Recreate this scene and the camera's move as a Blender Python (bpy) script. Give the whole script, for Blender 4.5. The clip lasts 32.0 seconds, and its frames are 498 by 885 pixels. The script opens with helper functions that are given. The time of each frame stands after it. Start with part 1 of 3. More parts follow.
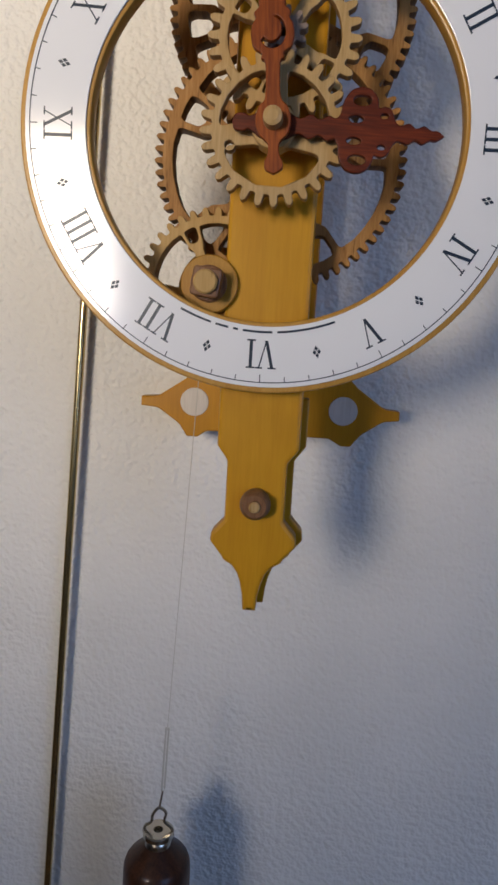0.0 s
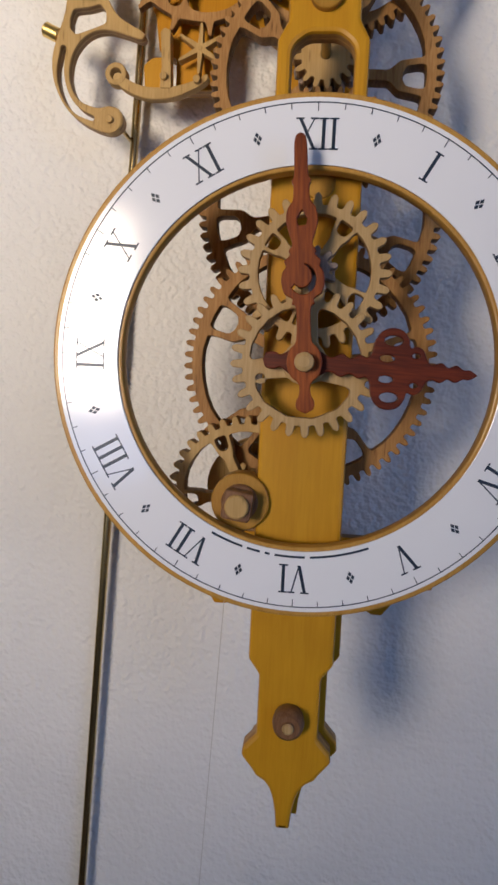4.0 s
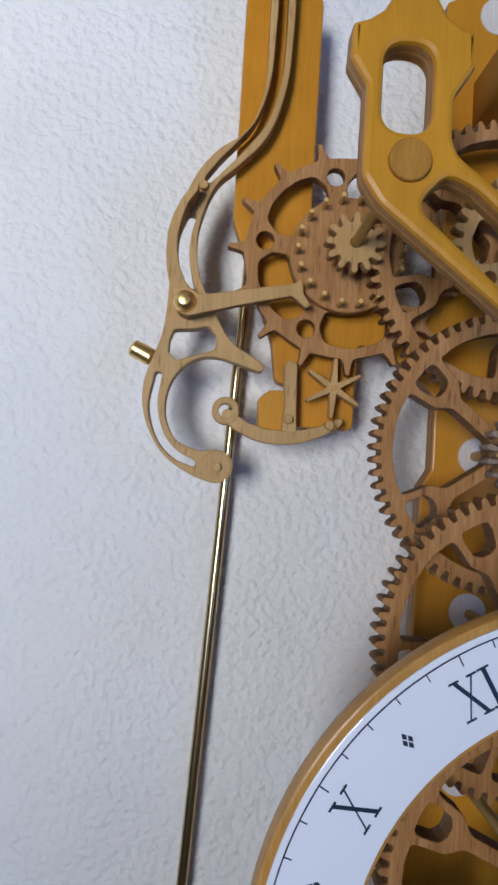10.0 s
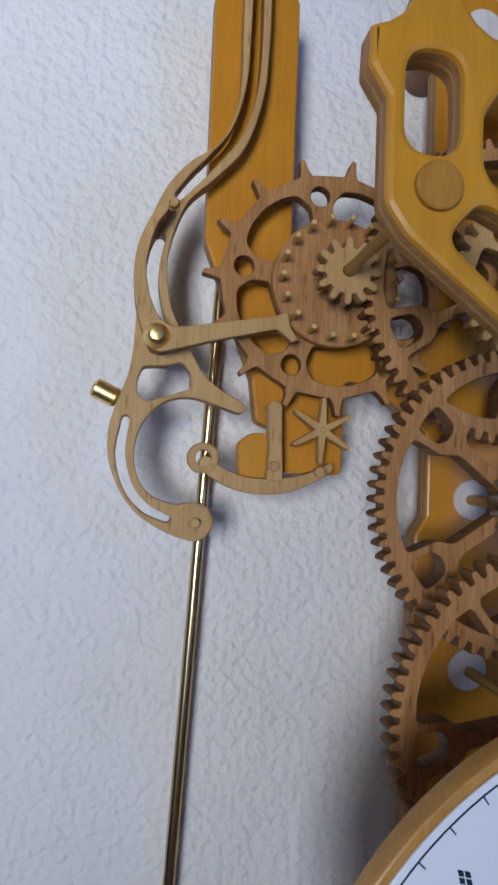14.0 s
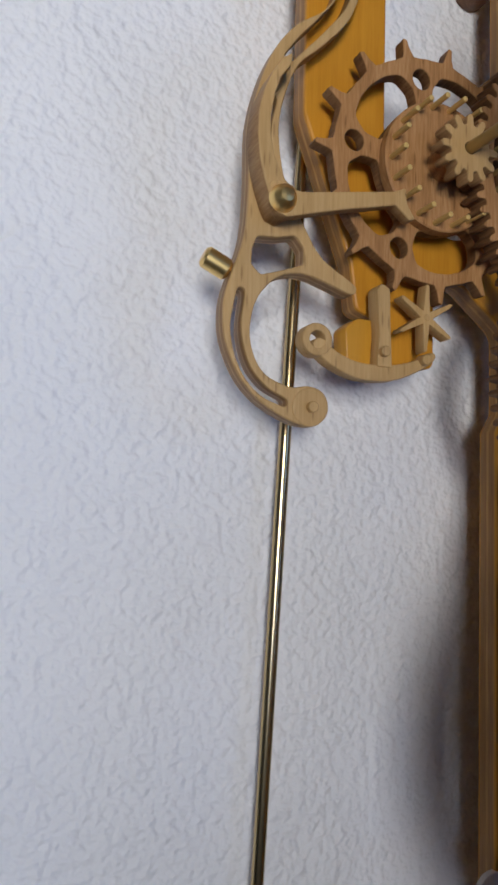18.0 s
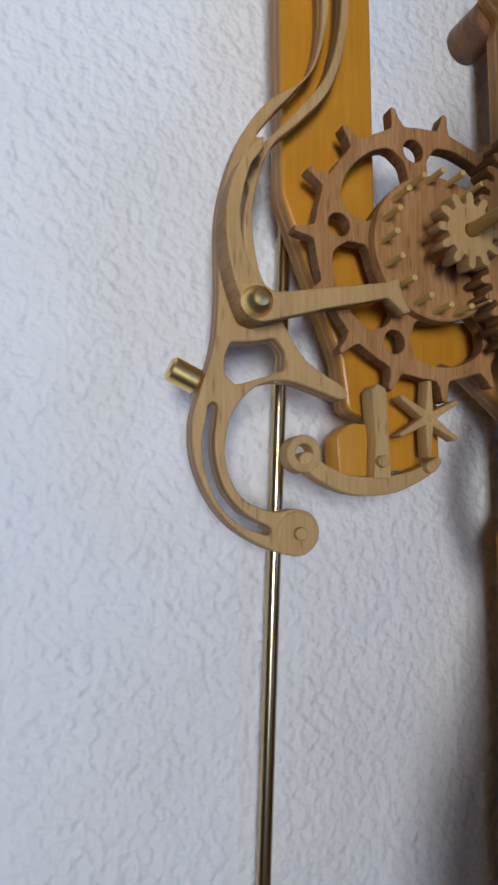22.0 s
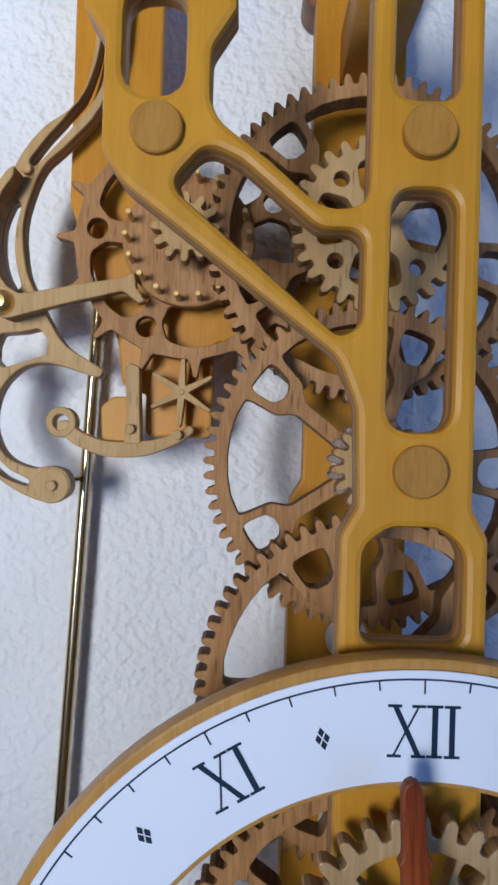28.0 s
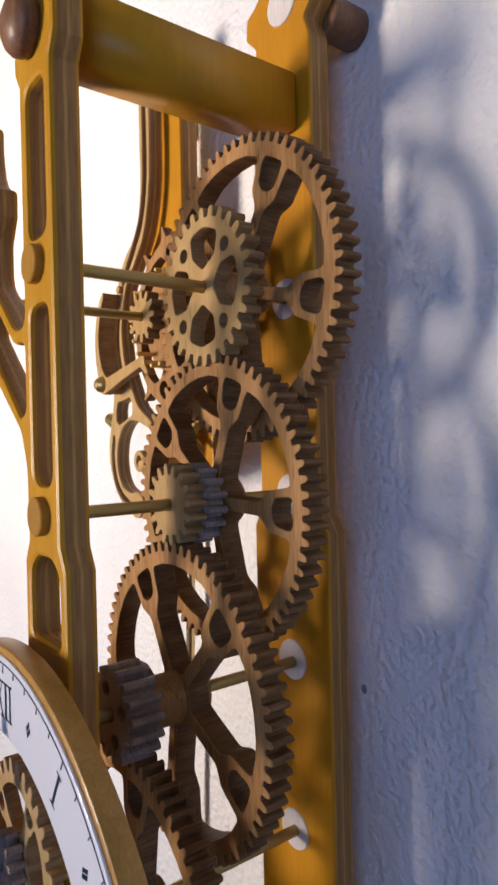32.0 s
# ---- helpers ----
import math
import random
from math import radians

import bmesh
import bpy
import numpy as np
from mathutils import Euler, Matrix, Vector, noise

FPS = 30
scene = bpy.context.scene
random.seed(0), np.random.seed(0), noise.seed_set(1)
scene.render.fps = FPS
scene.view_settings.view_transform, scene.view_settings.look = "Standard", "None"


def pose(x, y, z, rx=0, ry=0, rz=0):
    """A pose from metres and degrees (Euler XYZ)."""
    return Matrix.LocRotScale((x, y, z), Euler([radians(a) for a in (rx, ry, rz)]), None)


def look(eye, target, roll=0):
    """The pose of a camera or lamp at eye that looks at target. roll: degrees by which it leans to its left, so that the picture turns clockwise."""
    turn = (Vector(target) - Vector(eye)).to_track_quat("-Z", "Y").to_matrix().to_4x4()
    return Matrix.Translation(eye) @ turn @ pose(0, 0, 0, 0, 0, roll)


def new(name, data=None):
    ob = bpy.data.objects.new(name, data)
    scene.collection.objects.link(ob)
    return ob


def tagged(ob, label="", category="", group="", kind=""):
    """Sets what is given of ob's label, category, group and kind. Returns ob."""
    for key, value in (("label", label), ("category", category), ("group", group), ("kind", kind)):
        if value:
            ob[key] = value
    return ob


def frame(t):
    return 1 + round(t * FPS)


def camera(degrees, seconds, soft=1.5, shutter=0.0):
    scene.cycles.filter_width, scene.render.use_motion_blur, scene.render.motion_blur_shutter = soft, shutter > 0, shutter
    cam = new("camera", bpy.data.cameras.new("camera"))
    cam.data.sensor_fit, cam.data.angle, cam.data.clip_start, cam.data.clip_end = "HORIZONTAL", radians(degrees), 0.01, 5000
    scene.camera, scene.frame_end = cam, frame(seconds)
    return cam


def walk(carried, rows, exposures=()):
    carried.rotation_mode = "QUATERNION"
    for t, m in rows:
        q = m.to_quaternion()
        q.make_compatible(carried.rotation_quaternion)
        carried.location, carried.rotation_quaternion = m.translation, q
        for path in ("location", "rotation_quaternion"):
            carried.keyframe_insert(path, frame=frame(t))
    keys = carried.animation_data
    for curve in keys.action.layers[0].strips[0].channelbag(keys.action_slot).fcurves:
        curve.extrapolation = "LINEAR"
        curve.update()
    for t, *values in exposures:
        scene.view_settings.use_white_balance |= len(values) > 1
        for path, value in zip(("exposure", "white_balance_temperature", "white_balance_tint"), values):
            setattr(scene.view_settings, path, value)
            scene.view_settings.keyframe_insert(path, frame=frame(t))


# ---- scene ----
cam = camera(40.66, 32.0, 2.8)
PATH = [
    (0, (0.0184, -0.5282, 1.4008), (-0.0133, -0.0350, 1.3250), 3.33),
    (0.5, (0.0203, -0.5252, 1.4114), (-0.0129, -0.0312, 1.3414), 3.24),
    (1, (0.0212, -0.5280, 1.4191), (-0.0139, -0.0346, 1.3463), 3.26),
    (1.5, (0.0234, -0.5342, 1.4301), (-0.0141, -0.0404, 1.3607), 3.31),
    (2, (0.0200, -0.5327, 1.4397), (-0.0181, -0.0390, 1.3705), 3.12),
    (2.5, (0.0193, -0.5319, 1.4527), (-0.0223, -0.0379, 1.3875), 2.96),
    (3, (0.0163, -0.5277, 1.4664), (-0.0300, -0.0332, 1.4087), 2.73),
    (3.5, (0.0103, -0.5221, 1.4796), (-0.0385, -0.0273, 1.4270), 2.81),
    (5.5, (-0.0007, -0.4911, 1.5299), (-0.0458, 0.0063, 1.5055), 1.79),
    (6, (-0.0066, -0.5001, 1.5486), (-0.0566, -0.0030, 1.5284), 2.07),
    (6.5, (-0.0087, -0.5058, 1.5629), (-0.0614, -0.0090, 1.5435), 0.85),
    (7, (-0.0146, -0.4996, 1.5784), (-0.0841, -0.0046, 1.5688), 2.13),
    (7.5, (-0.0210, -0.4926, 1.5907), (-0.1045, 0.0004, 1.5845), 3.62),
    (8, (-0.0464, -0.4540, 1.6033), (-0.1043, 0.0426, 1.5964), 3.23),
    (8.5, (-0.0799, -0.4447, 1.6260), (-0.0970, 0.0550, 1.6351), 4.39),
    (9, (-0.1053, -0.4375, 1.6413), (-0.1133, 0.0620, 1.6615), 4.05),
    (9.5, (-0.1261, -0.4241, 1.6513), (-0.1067, 0.0748, 1.6782), 4.17),
    (10, (-0.1459, -0.4086, 1.6613), (-0.1195, 0.0903, 1.6821), 3.57),
    (10.5, (-0.1582, -0.3910, 1.6653), (-0.1109, 0.1060, 1.6938), 4.02),
    (11, (-0.1711, -0.3747, 1.6548), (-0.1076, 0.1198, 1.6935), 4.38),
    (11.5, (-0.1759, -0.3654, 1.6680), (-0.1027, 0.1285, 1.6939), 3.24),
    (12, (-0.1756, -0.3669, 1.6728), (-0.1023, 0.1270, 1.7000), 3.11),
    (12.5, (-0.1791, -0.3658, 1.6711), (-0.0991, 0.1268, 1.7015), 2.96),
    (13, (-0.1736, -0.3610, 1.6701), (-0.0906, 0.1313, 1.6973), 2.67),
    (13.5, (-0.1699, -0.3664, 1.6755), (-0.0904, 0.1265, 1.7027), 2.17),
    (15.5, (-0.1775, -0.3582, 1.6973), (-0.0951, 0.1348, 1.7127), 3.09),
    (16, (-0.2053, -0.3445, 1.6784), (-0.1042, 0.1452, 1.6786), 3.03),
    (16.5, (-0.2364, -0.3312, 1.6702), (-0.1025, 0.1505, 1.6611), 4.21),
    (17, (-0.2453, -0.3326, 1.6503), (-0.1066, 0.1477, 1.6590), 2.95),
    (17.5, (-0.2668, -0.3216, 1.6407), (-0.0989, 0.1490, 1.6611), 2.56),
    (18, (-0.2768, -0.3119, 1.6284), (-0.0910, 0.1513, 1.6585), 1.39),
    (18.5, (-0.2909, -0.3062, 1.6264), (-0.1030, 0.1557, 1.6628), 1.03),
    (19, (-0.2956, -0.3040, 1.6249), (-0.1053, 0.1564, 1.6687), 0.32),
    (19.5, (-0.2886, -0.3081, 1.6307), (-0.0889, 0.1482, 1.6740), 0.29),
    (20, (-0.2887, -0.2942, 1.6336), (-0.0903, 0.1628, 1.6763), 0.37),
    (20.5, (-0.2862, -0.2947, 1.6403), (-0.0904, 0.1628, 1.6882), 0.45),
    (21, (-0.2840, -0.2945, 1.6524), (-0.0919, 0.1643, 1.7041), 0.45),
    (21.5, (-0.2714, -0.2849, 1.6647), (-0.0793, 0.1748, 1.7071), 0.41),
    (22, (-0.2511, -0.2855, 1.6737), (-0.0768, 0.1810, 1.7185), -0.33),
    (22.5, (-0.2427, -0.2968, 1.6681), (-0.0718, 0.1683, 1.7352), -0.70),
    (23, (-0.2352, -0.2983, 1.6671), (-0.0691, 0.1688, 1.7321), -0.44),
    (23.5, (-0.2230, -0.2981, 1.6813), (-0.0663, 0.1751, 1.7196), -0.44),
    (24, (-0.2208, -0.3018, 1.6749), (-0.0667, 0.1714, 1.7233), -0.41),
    (24.5, (-0.2218, -0.2982, 1.6800), (-0.0637, 0.1746, 1.7180), -0.04),
    (26.5, (-0.1835, -0.3026, 1.6907), (-0.0553, 0.1799, 1.7165), 0.33),
    (27, (-0.1331, -0.3162, 1.6955), (-0.0533, 0.1771, 1.7105), 1.10),
    (27.5, (-0.1022, -0.3330, 1.6830), (-0.0550, 0.1647, 1.6894), 1.27),
    (28, (-0.0506, -0.3721, 1.6825), (-0.0499, 0.1279, 1.6870), 1.72),
    (28.5, (-0.0050, -0.3998, 1.6843), (-0.0458, 0.0985, 1.6796), 1.60),
    (29, (-0.0073, -0.3972, 1.6752), (-0.0703, 0.0987, 1.6649), 0.63),
    (29.5, (0.0183, -0.3919, 1.6795), (-0.0656, 0.1010, 1.6767), -0.33),
    (30, (0.0885, -0.3782, 1.6880), (-0.0654, 0.0973, 1.7011), 1.53),
    (30.5, (0.1540, -0.3576, 1.6864), (-0.0567, 0.0958, 1.6915), 1.75),
    (31, (0.2085, -0.3292, 1.7013), (-0.0963, 0.0672, 1.7032), 0.82),
    (31.5, (0.2483, -0.2922, 1.7013), (-0.1207, 0.0451, 1.7047), -0.48),
    (32, (0.2690, -0.2681, 1.7071), (-0.1287, 0.0349, 1.7033), -1.27),
]
walk(cam, [(t, look(eye, target, roll)) for t, eye, target, roll in PATH], exposures=[
    (0, -0.08, 5900, 13), (6, -0.17, 5450, 17), (8, -0.08, 5050, 15), (9.5, -0.30, 4750, 14), (11, -0.44, 4470, 14), (13, -0.55, 4520, 14), (16, -0.51, 4500, 15), (19, -0.46, 4750, 15),
    (22, -0.48, 4560, 14), (24, -0.49, 4520, 14), (26.5, -0.38, 4350, 13), (28, -0.15, 4450, 13), (29.5, -0.24, 5000, 16), (30, -0.18, 5250, 16), (31, 0.32, 5500, 20), (32, 0.34, 5500, 21)])

FRONT, BACK, DIAL = -0.170, -0.038, -0.187   # front faces of the two frame plates and of the dial
Z0 = 1.5                                     # height of the dial's centre

# ---- light ----
world = bpy.data.worlds.new("world")
scene.world = world
world.use_nodes = True
wn = world.node_tree.nodes
sky = wn.new("ShaderNodeTexSky")
sky.sky_type, sky.sun_disc, sky.sun_elevation, sky.sun_rotation = "NISHITA", False, radians(25), radians(60)
world.node_tree.links.new(sky.outputs[0], wn["Background"].inputs[0])
wn["Background"].inputs[1].default_value = 0.1


def area(name, m, sx, sy, power, colour, spread=180):
    d = bpy.data.lights.new(name, "AREA")
    d.shape, d.size, d.size_y, d.energy, d.color = "RECTANGLE", sx, sy, power, colour
    d.spread = radians(spread)
    o = new(name, d)
    o.matrix_world = m
    return o


# Soft blue fill added from the right; no window is seen or built.
area("window_daylight", look((2.05, -2.6, 1.55), (0.05, 0, 1.55)), 1.7, 1.6, 24, (0.42, 0.61, 1.0))
# Fixed stand-in for the phone's own bluish light; no lamp stands here.
area("cool_lamp", look((-0.50, -1.15, 1.44), (-0.04, 0, 1.56)), 0.34, 0.34, 1.2, (0.48, 0.65, 1.0))
area("warm_lamp", look((-0.80, -1.90, 1.70), (-0.44, 0, 1.98)), 0.40, 0.58, 7.3, (1.0, 0.815, 0.55), 66)


# ---- materials ----
def material(name, colour, rough=0.5, metal=0.0, coat=0.0):
    m = bpy.data.materials.new(name)
    m.use_nodes = True
    b = m.node_tree.nodes["Principled BSDF"]
    b.inputs["Base Color"].default_value = (*colour, 1)
    b.inputs["Roughness"].default_value, b.inputs["Metallic"].default_value = rough, metal
    b.inputs["Specular IOR Level"].default_value = 0.35
    b.inputs["Coat Weight"].default_value, b.inputs["Coat Roughness"].default_value = coat, 0.12
    return m, m.node_tree, b


def node(tree, kind, **inputs):
    n = tree.nodes.new(kind)
    for k, v in inputs.items():
        n.inputs[k.replace("_", " ")].default_value = v
    return n


def ramp(tree, fac, *stops):
    r = tree.nodes.new("ShaderNodeValToRGB")
    while len(r.color_ramp.elements) < len(stops):
        r.color_ramp.elements.new(0.5)
    for e, (p, c) in zip(r.color_ramp.elements, stops):
        e.position, e.color = p, (*c, 1)
    tree.links.new(fac, r.inputs[0])
    return r.outputs[0]


def wood(name, dark, mid, light, grain=(1, 1, 0.06), scale=220.0, fleck=0.0, coat=0.25, rough=0.42, turn=0.0):
    """Fine long grain along local z (turned by turn), broad tone bands, optional dark flecks; each object its own offset."""
    m, t, b = material(name, mid, rough, 0, coat)
    b.inputs["Specular IOR Level"].default_value = 0.22
    co, info = t.nodes.new("ShaderNodeTexCoord"), t.nodes.new("ShaderNodeObjectInfo")
    shift = t.nodes.new("ShaderNodeVectorMath")
    shift.operation = "MULTIPLY_ADD"
    t.links.new(info.outputs["Random"], shift.inputs[0])
    shift.inputs[1].default_value = (3.1, 2.3, 4.7)
    t.links.new(co.outputs["Object"], shift.inputs[2])
    mp = t.nodes.new("ShaderNodeMapping")
    mp.inputs["Scale"].default_value = grain
    mp.inputs["Rotation"].default_value = (0, radians(turn), 0)
    t.links.new(shift.outputs[0], mp.inputs[0])
    fine = node(t, "ShaderNodeTexNoise", Scale=scale * 4, Detail=5.0, Roughness=0.6, Distortion=0.3)
    broad = node(t, "ShaderNodeTexNoise", Scale=scale * 0.6, Detail=3.0, Roughness=0.5, Distortion=0.8)
    blotch = node(t, "ShaderNodeTexNoise", Scale=25.0, Detail=2.0)
    t.links.new(mp.outputs[0], fine.inputs[0])
    t.links.new(mp.outputs[0], broad.inputs[0])
    t.links.new(shift.outputs[0], blotch.inputs[0])
    mix = t.nodes.new("ShaderNodeMath")
    mix.operation = "MULTIPLY_ADD"
    t.links.new(fine.outputs[0], mix.inputs[0])
    mix.inputs[1].default_value = 0.55
    half = t.nodes.new("ShaderNodeMath")
    half.operation = "MULTIPLY"
    t.links.new(broad.outputs[0], half.inputs[0])
    half.inputs[1].default_value = 0.45
    t.links.new(half.outputs[0], mix.inputs[2])
    col = ramp(t, mix.outputs[0], (0.36, dark), (0.5, mid), (0.64, light))
    tone = t.nodes.new("ShaderNodeMix")
    tone.data_type, tone.blend_type = "RGBA", "MULTIPLY"
    tone.inputs[0].default_value = 0.5
    t.links.new(col, tone.inputs[6])
    t.links.new(ramp(t, blotch.outputs[0], (0.3, (0.72, 0.72, 0.72)), (0.7, (1.0, 1.0, 1.0))), tone.inputs[7])
    out = tone.outputs[2]
    if fleck:
        fm = t.nodes.new("ShaderNodeMapping")
        fm.inputs["Scale"].default_value = (1, 1, 0.16)
        fm.inputs["Rotation"].default_value = (0, radians(turn), 0)
        t.links.new(shift.outputs[0], fm.inputs[0])
        fl = node(t, "ShaderNodeTexVoronoi", Scale=330.0, Randomness=1.0)
        t.links.new(fm.outputs[0], fl.inputs[0])
        f2 = t.nodes.new("ShaderNodeMix")
        f2.data_type, f2.blend_type = "RGBA", "MULTIPLY"
        f2.inputs[0].default_value = fleck
        t.links.new(out, f2.inputs[6])
        t.links.new(ramp(t, fl.outputs[0], (0.10, (0.26, 0.18, 0.12)), (0.24, (1, 1, 1))), f2.inputs[7])
        out = f2.outputs[2]
    t.links.new(out, b.inputs["Base Color"])
    bump = node(t, "ShaderNodeBump", Strength=0.12, Distance=0.0006)
    t.links.new(mix.outputs[0], bump.inputs["Height"])
    t.links.new(bump.outputs[0], b.inputs["Normal"])
    return m


def plies(name, light, dark, pale, pitch):
    """The sawn edge of plywood: plies across local y."""
    m, t, b = material(name, light, 0.55, 0, 0.1)
    co = t.nodes.new("ShaderNodeTexCoord")
    sep = t.nodes.new("ShaderNodeSeparateXYZ")
    t.links.new(co.outputs["Object"], sep.inputs[0])
    fr = t.nodes.new("ShaderNodeMath")
    fr.operation = "MULTIPLY"
    fr.inputs[1].default_value = 1 / pitch
    t.links.new(sep.outputs[1], fr.inputs[0])
    f2 = t.nodes.new("ShaderNodeMath")
    f2.operation = "FRACT"
    t.links.new(fr.outputs[0], f2.inputs[0])
    n = node(t, "ShaderNodeTexNoise", Scale=400.0, Detail=4.0)
    mp = t.nodes.new("ShaderNodeMapping")
    mp.inputs["Scale"].default_value = (1, 2, 0.15)
    t.links.new(co.outputs["Object"], mp.inputs[0])
    t.links.new(mp.outputs[0], n.inputs[0])
    a = ramp(t, f2.outputs[0], (0.0, light), (0.14, light), (0.17, dark), (0.43, dark), (0.46, pale), (0.54, pale), (0.57, dark), (0.84, dark), (0.87, light))
    mx = t.nodes.new("ShaderNodeMix")
    mx.data_type, mx.blend_type = "RGBA", "MULTIPLY"
    mx.inputs[0].default_value = 0.6
    t.links.new(a, mx.inputs[6])
    t.links.new(ramp(t, n.outputs[0], (0.35, (0.6, 0.55, 0.5)), (0.6, (1, 1, 1))), mx.inputs[7])
    t.links.new(mx.outputs[2], b.inputs["Base Color"])
    return m


PINE = wood("varnished_pine", (0.485, 0.228, 0.004), (0.52, 0.252, 0.005), (0.555, 0.278, 0.007), coat=0.04, rough=0.42)
AMBER = wood("amber_back_pine", (0.480, 0.208, 0.003), (0.52, 0.233, 0.004), (0.56, 0.260, 0.006), coat=0.10, rough=0.36)
EDGE = plies("plywood_edge", (0.48, 0.240, 0.022), (0.31, 0.155, 0.034), (0.46, 0.25, 0.055), 0.0136)
LEVER_EDGE = plies("thin_plywood_edge", (0.46, 0.29, 0.095), (0.29, 0.165, 0.058), (0.45, 0.29, 0.11), 0.0101)
OAK = wood("oak_gear", (0.268, 0.130, 0.037), (0.370, 0.190, 0.057), (0.467, 0.257, 0.088), grain=(1, 1, 0.10), fleck=0.55, coat=0.0, rough=0.58, turn=35)
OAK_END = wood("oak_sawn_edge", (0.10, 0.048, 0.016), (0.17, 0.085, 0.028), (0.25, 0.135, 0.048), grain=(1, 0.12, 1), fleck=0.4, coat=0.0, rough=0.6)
BEECH_END = wood("beech_sawn_edge", (0.24, 0.13, 0.045), (0.33, 0.19, 0.068), (0.42, 0.26, 0.10), grain=(1, 0.12, 1), coat=0.0, rough=0.6)
BEECH = wood("beech", (0.415, 0.256, 0.082), (0.475, 0.302, 0.104), (0.53, 0.350, 0.132), fleck=0.42, coat=0.0, rough=0.55, turn=10)
MAPLE = wood("maple_gear", (0.39, 0.245, 0.092), (0.46, 0.30, 0.122), (0.53, 0.36, 0.165), fleck=0.30, coat=0.15)
WALNUT = wood("walnut", (0.125, 0.058, 0.026), (0.19, 0.092, 0.042), (0.26, 0.135, 0.065), coat=0.1)
ROSEWOOD = wood("rosewood", (0.022, 0.008, 0.004), (0.045, 0.017, 0.008), (0.075, 0.028, 0.012), coat=0.2)
# Grey cast of blue light on some pinions and hubs, put into the colour.
BLUE_LIT = wood("blue_lit_wood", (0.20, 0.148, 0.118), (0.29, 0.22, 0.175), (0.38, 0.30, 0.24), coat=0.1)
PADAUK = wood("padauk", (0.11, 0.018, 0.002), (0.22, 0.046, 0.004), (0.34, 0.085, 0.009), coat=0.0, rough=0.45)
# Darkened copy of the padauk: the hour hand's shade painted into its wood.
SHADED_PADAUK = wood("shaded_padauk", (0.045, 0.006, 0.001), (0.095, 0.013, 0.002), (0.16, 0.026, 0.004), coat=0.0, rough=0.45)
WASHER = wood("pale_bush", (0.60, 0.53, 0.45), (0.68, 0.61, 0.53), (0.74, 0.68, 0.60), coat=0.1)
BRASS = material("brass", (0.80, 0.58, 0.20), 0.33, 1.0)[0]
PIN = material("bright_brass_pin", (0.66, 0.46, 0.13), 0.5, 0.4)[0]
ROD = material("antique_brass", (0.55, 0.42, 0.20), 0.22, 1.0)[0]
ARBOR = material("dull_brass_arbor", (0.42, 0.31, 0.11), 0.48, 0.9)[0]
STEEL = material("nickel_plated_steel", (0.56, 0.51, 0.42), 0.22, 1.0)[0]
WHITE = material("dial_enamel", (0.80, 0.80, 0.81), 0.12, 0, 0.6)[0]
INK = material("dial_ink", (0.018, 0.03, 0.05), 0.3)[0]
CHIP = material("bare_grey_plaster", (0.26, 0.26, 0.27), 0.9)[0]
CORD = material("cord", (0.55, 0.52, 0.46), 0.6)[0]


def plaster(name, colour):
    m, t, b = material(name, colour, 0.75)
    co = t.nodes.new("ShaderNodeTexCoord")
    a = node(t, "ShaderNodeTexNoise", Scale=205.0, Detail=1.2, Roughness=0.45, Distortion=0.0)
    c = node(t, "ShaderNodeTexNoise", Scale=38.0, Detail=2.0)
    tone = node(t, "ShaderNodeTexNoise", Scale=6.0, Detail=4.0)
    for n in (a, c, tone):
        t.links.new(co.outputs["Object"], n.inputs[0])
    s = t.nodes.new("ShaderNodeMath")
    s.operation = "MULTIPLY_ADD"
    t.links.new(c.outputs[0], s.inputs[0])
    s.inputs[1].default_value = 0.9
    t.links.new(a.outputs[0], s.inputs[2])
    bump = node(t, "ShaderNodeBump", Strength=0.66, Distance=0.0050)
    t.links.new(s.outputs[0], bump.inputs["Height"])
    t.links.new(bump.outputs[0], b.inputs["Normal"])
    k = [min(1, v * 1.05) for v in colour]
    t.links.new(ramp(t, tone.outputs[0], (0.3, [v * 0.93 for v in colour]), (0.7, k)), b.inputs["Base Color"])
    return m


ROOM = plaster("beige_room_paint", (0.50, 0.46, 0.41))
PLASTER = plaster("white_textured_plaster", (0.78, 0.76, 0.72))
PLUG = wood("amber_plug", (0.34, 0.165, 0.016), (0.40, 0.200, 0.022), (0.45, 0.235, 0.032), grain=(1, 1, 0.16), coat=0.05, turn=55)
RIM = wood("dial_rim_wood", (0.40, 0.205, 0.034), (0.46, 0.245, 0.044), (0.52, 0.29, 0.060), coat=0.15)
FLOOR = wood("oak_floor", (0.18, 0.10, 0.05), (0.28, 0.17, 0.09), (0.36, 0.23, 0.13), scale=30)


# ---- building blocks ----
def to_object(name, mesh, parent=None, mat=None, label="", smooth=35, flat=False):
    ob = new(name, mesh)
    if mat and not mesh.materials:
        mesh.materials.append(mat)
    if parent:
        ob.parent = parent
    if label:
        ob["label"] = label
    if smooth:
        mesh.polygons.foreach_set("use_smooth", [True] * len(mesh.polygons))
        mesh.set_sharp_from_angle(angle=radians(smooth))
        if flat:
            mesh.polygons.foreach_set("use_smooth", [abs(p.normal.y) < 0.985 for p in mesh.polygons])
    return ob


def part(name, bm, mat, parent, label="", at=(0, 0, 0)):
    """Links a bmesh as one mesh object under a thing or a part."""
    me = bpy.data.meshes.new(name)
    bm.to_mesh(me)
    bm.free()
    ob = to_object(name, me, parent, mat, label, 35, True)
    ob.location = at
    return ob


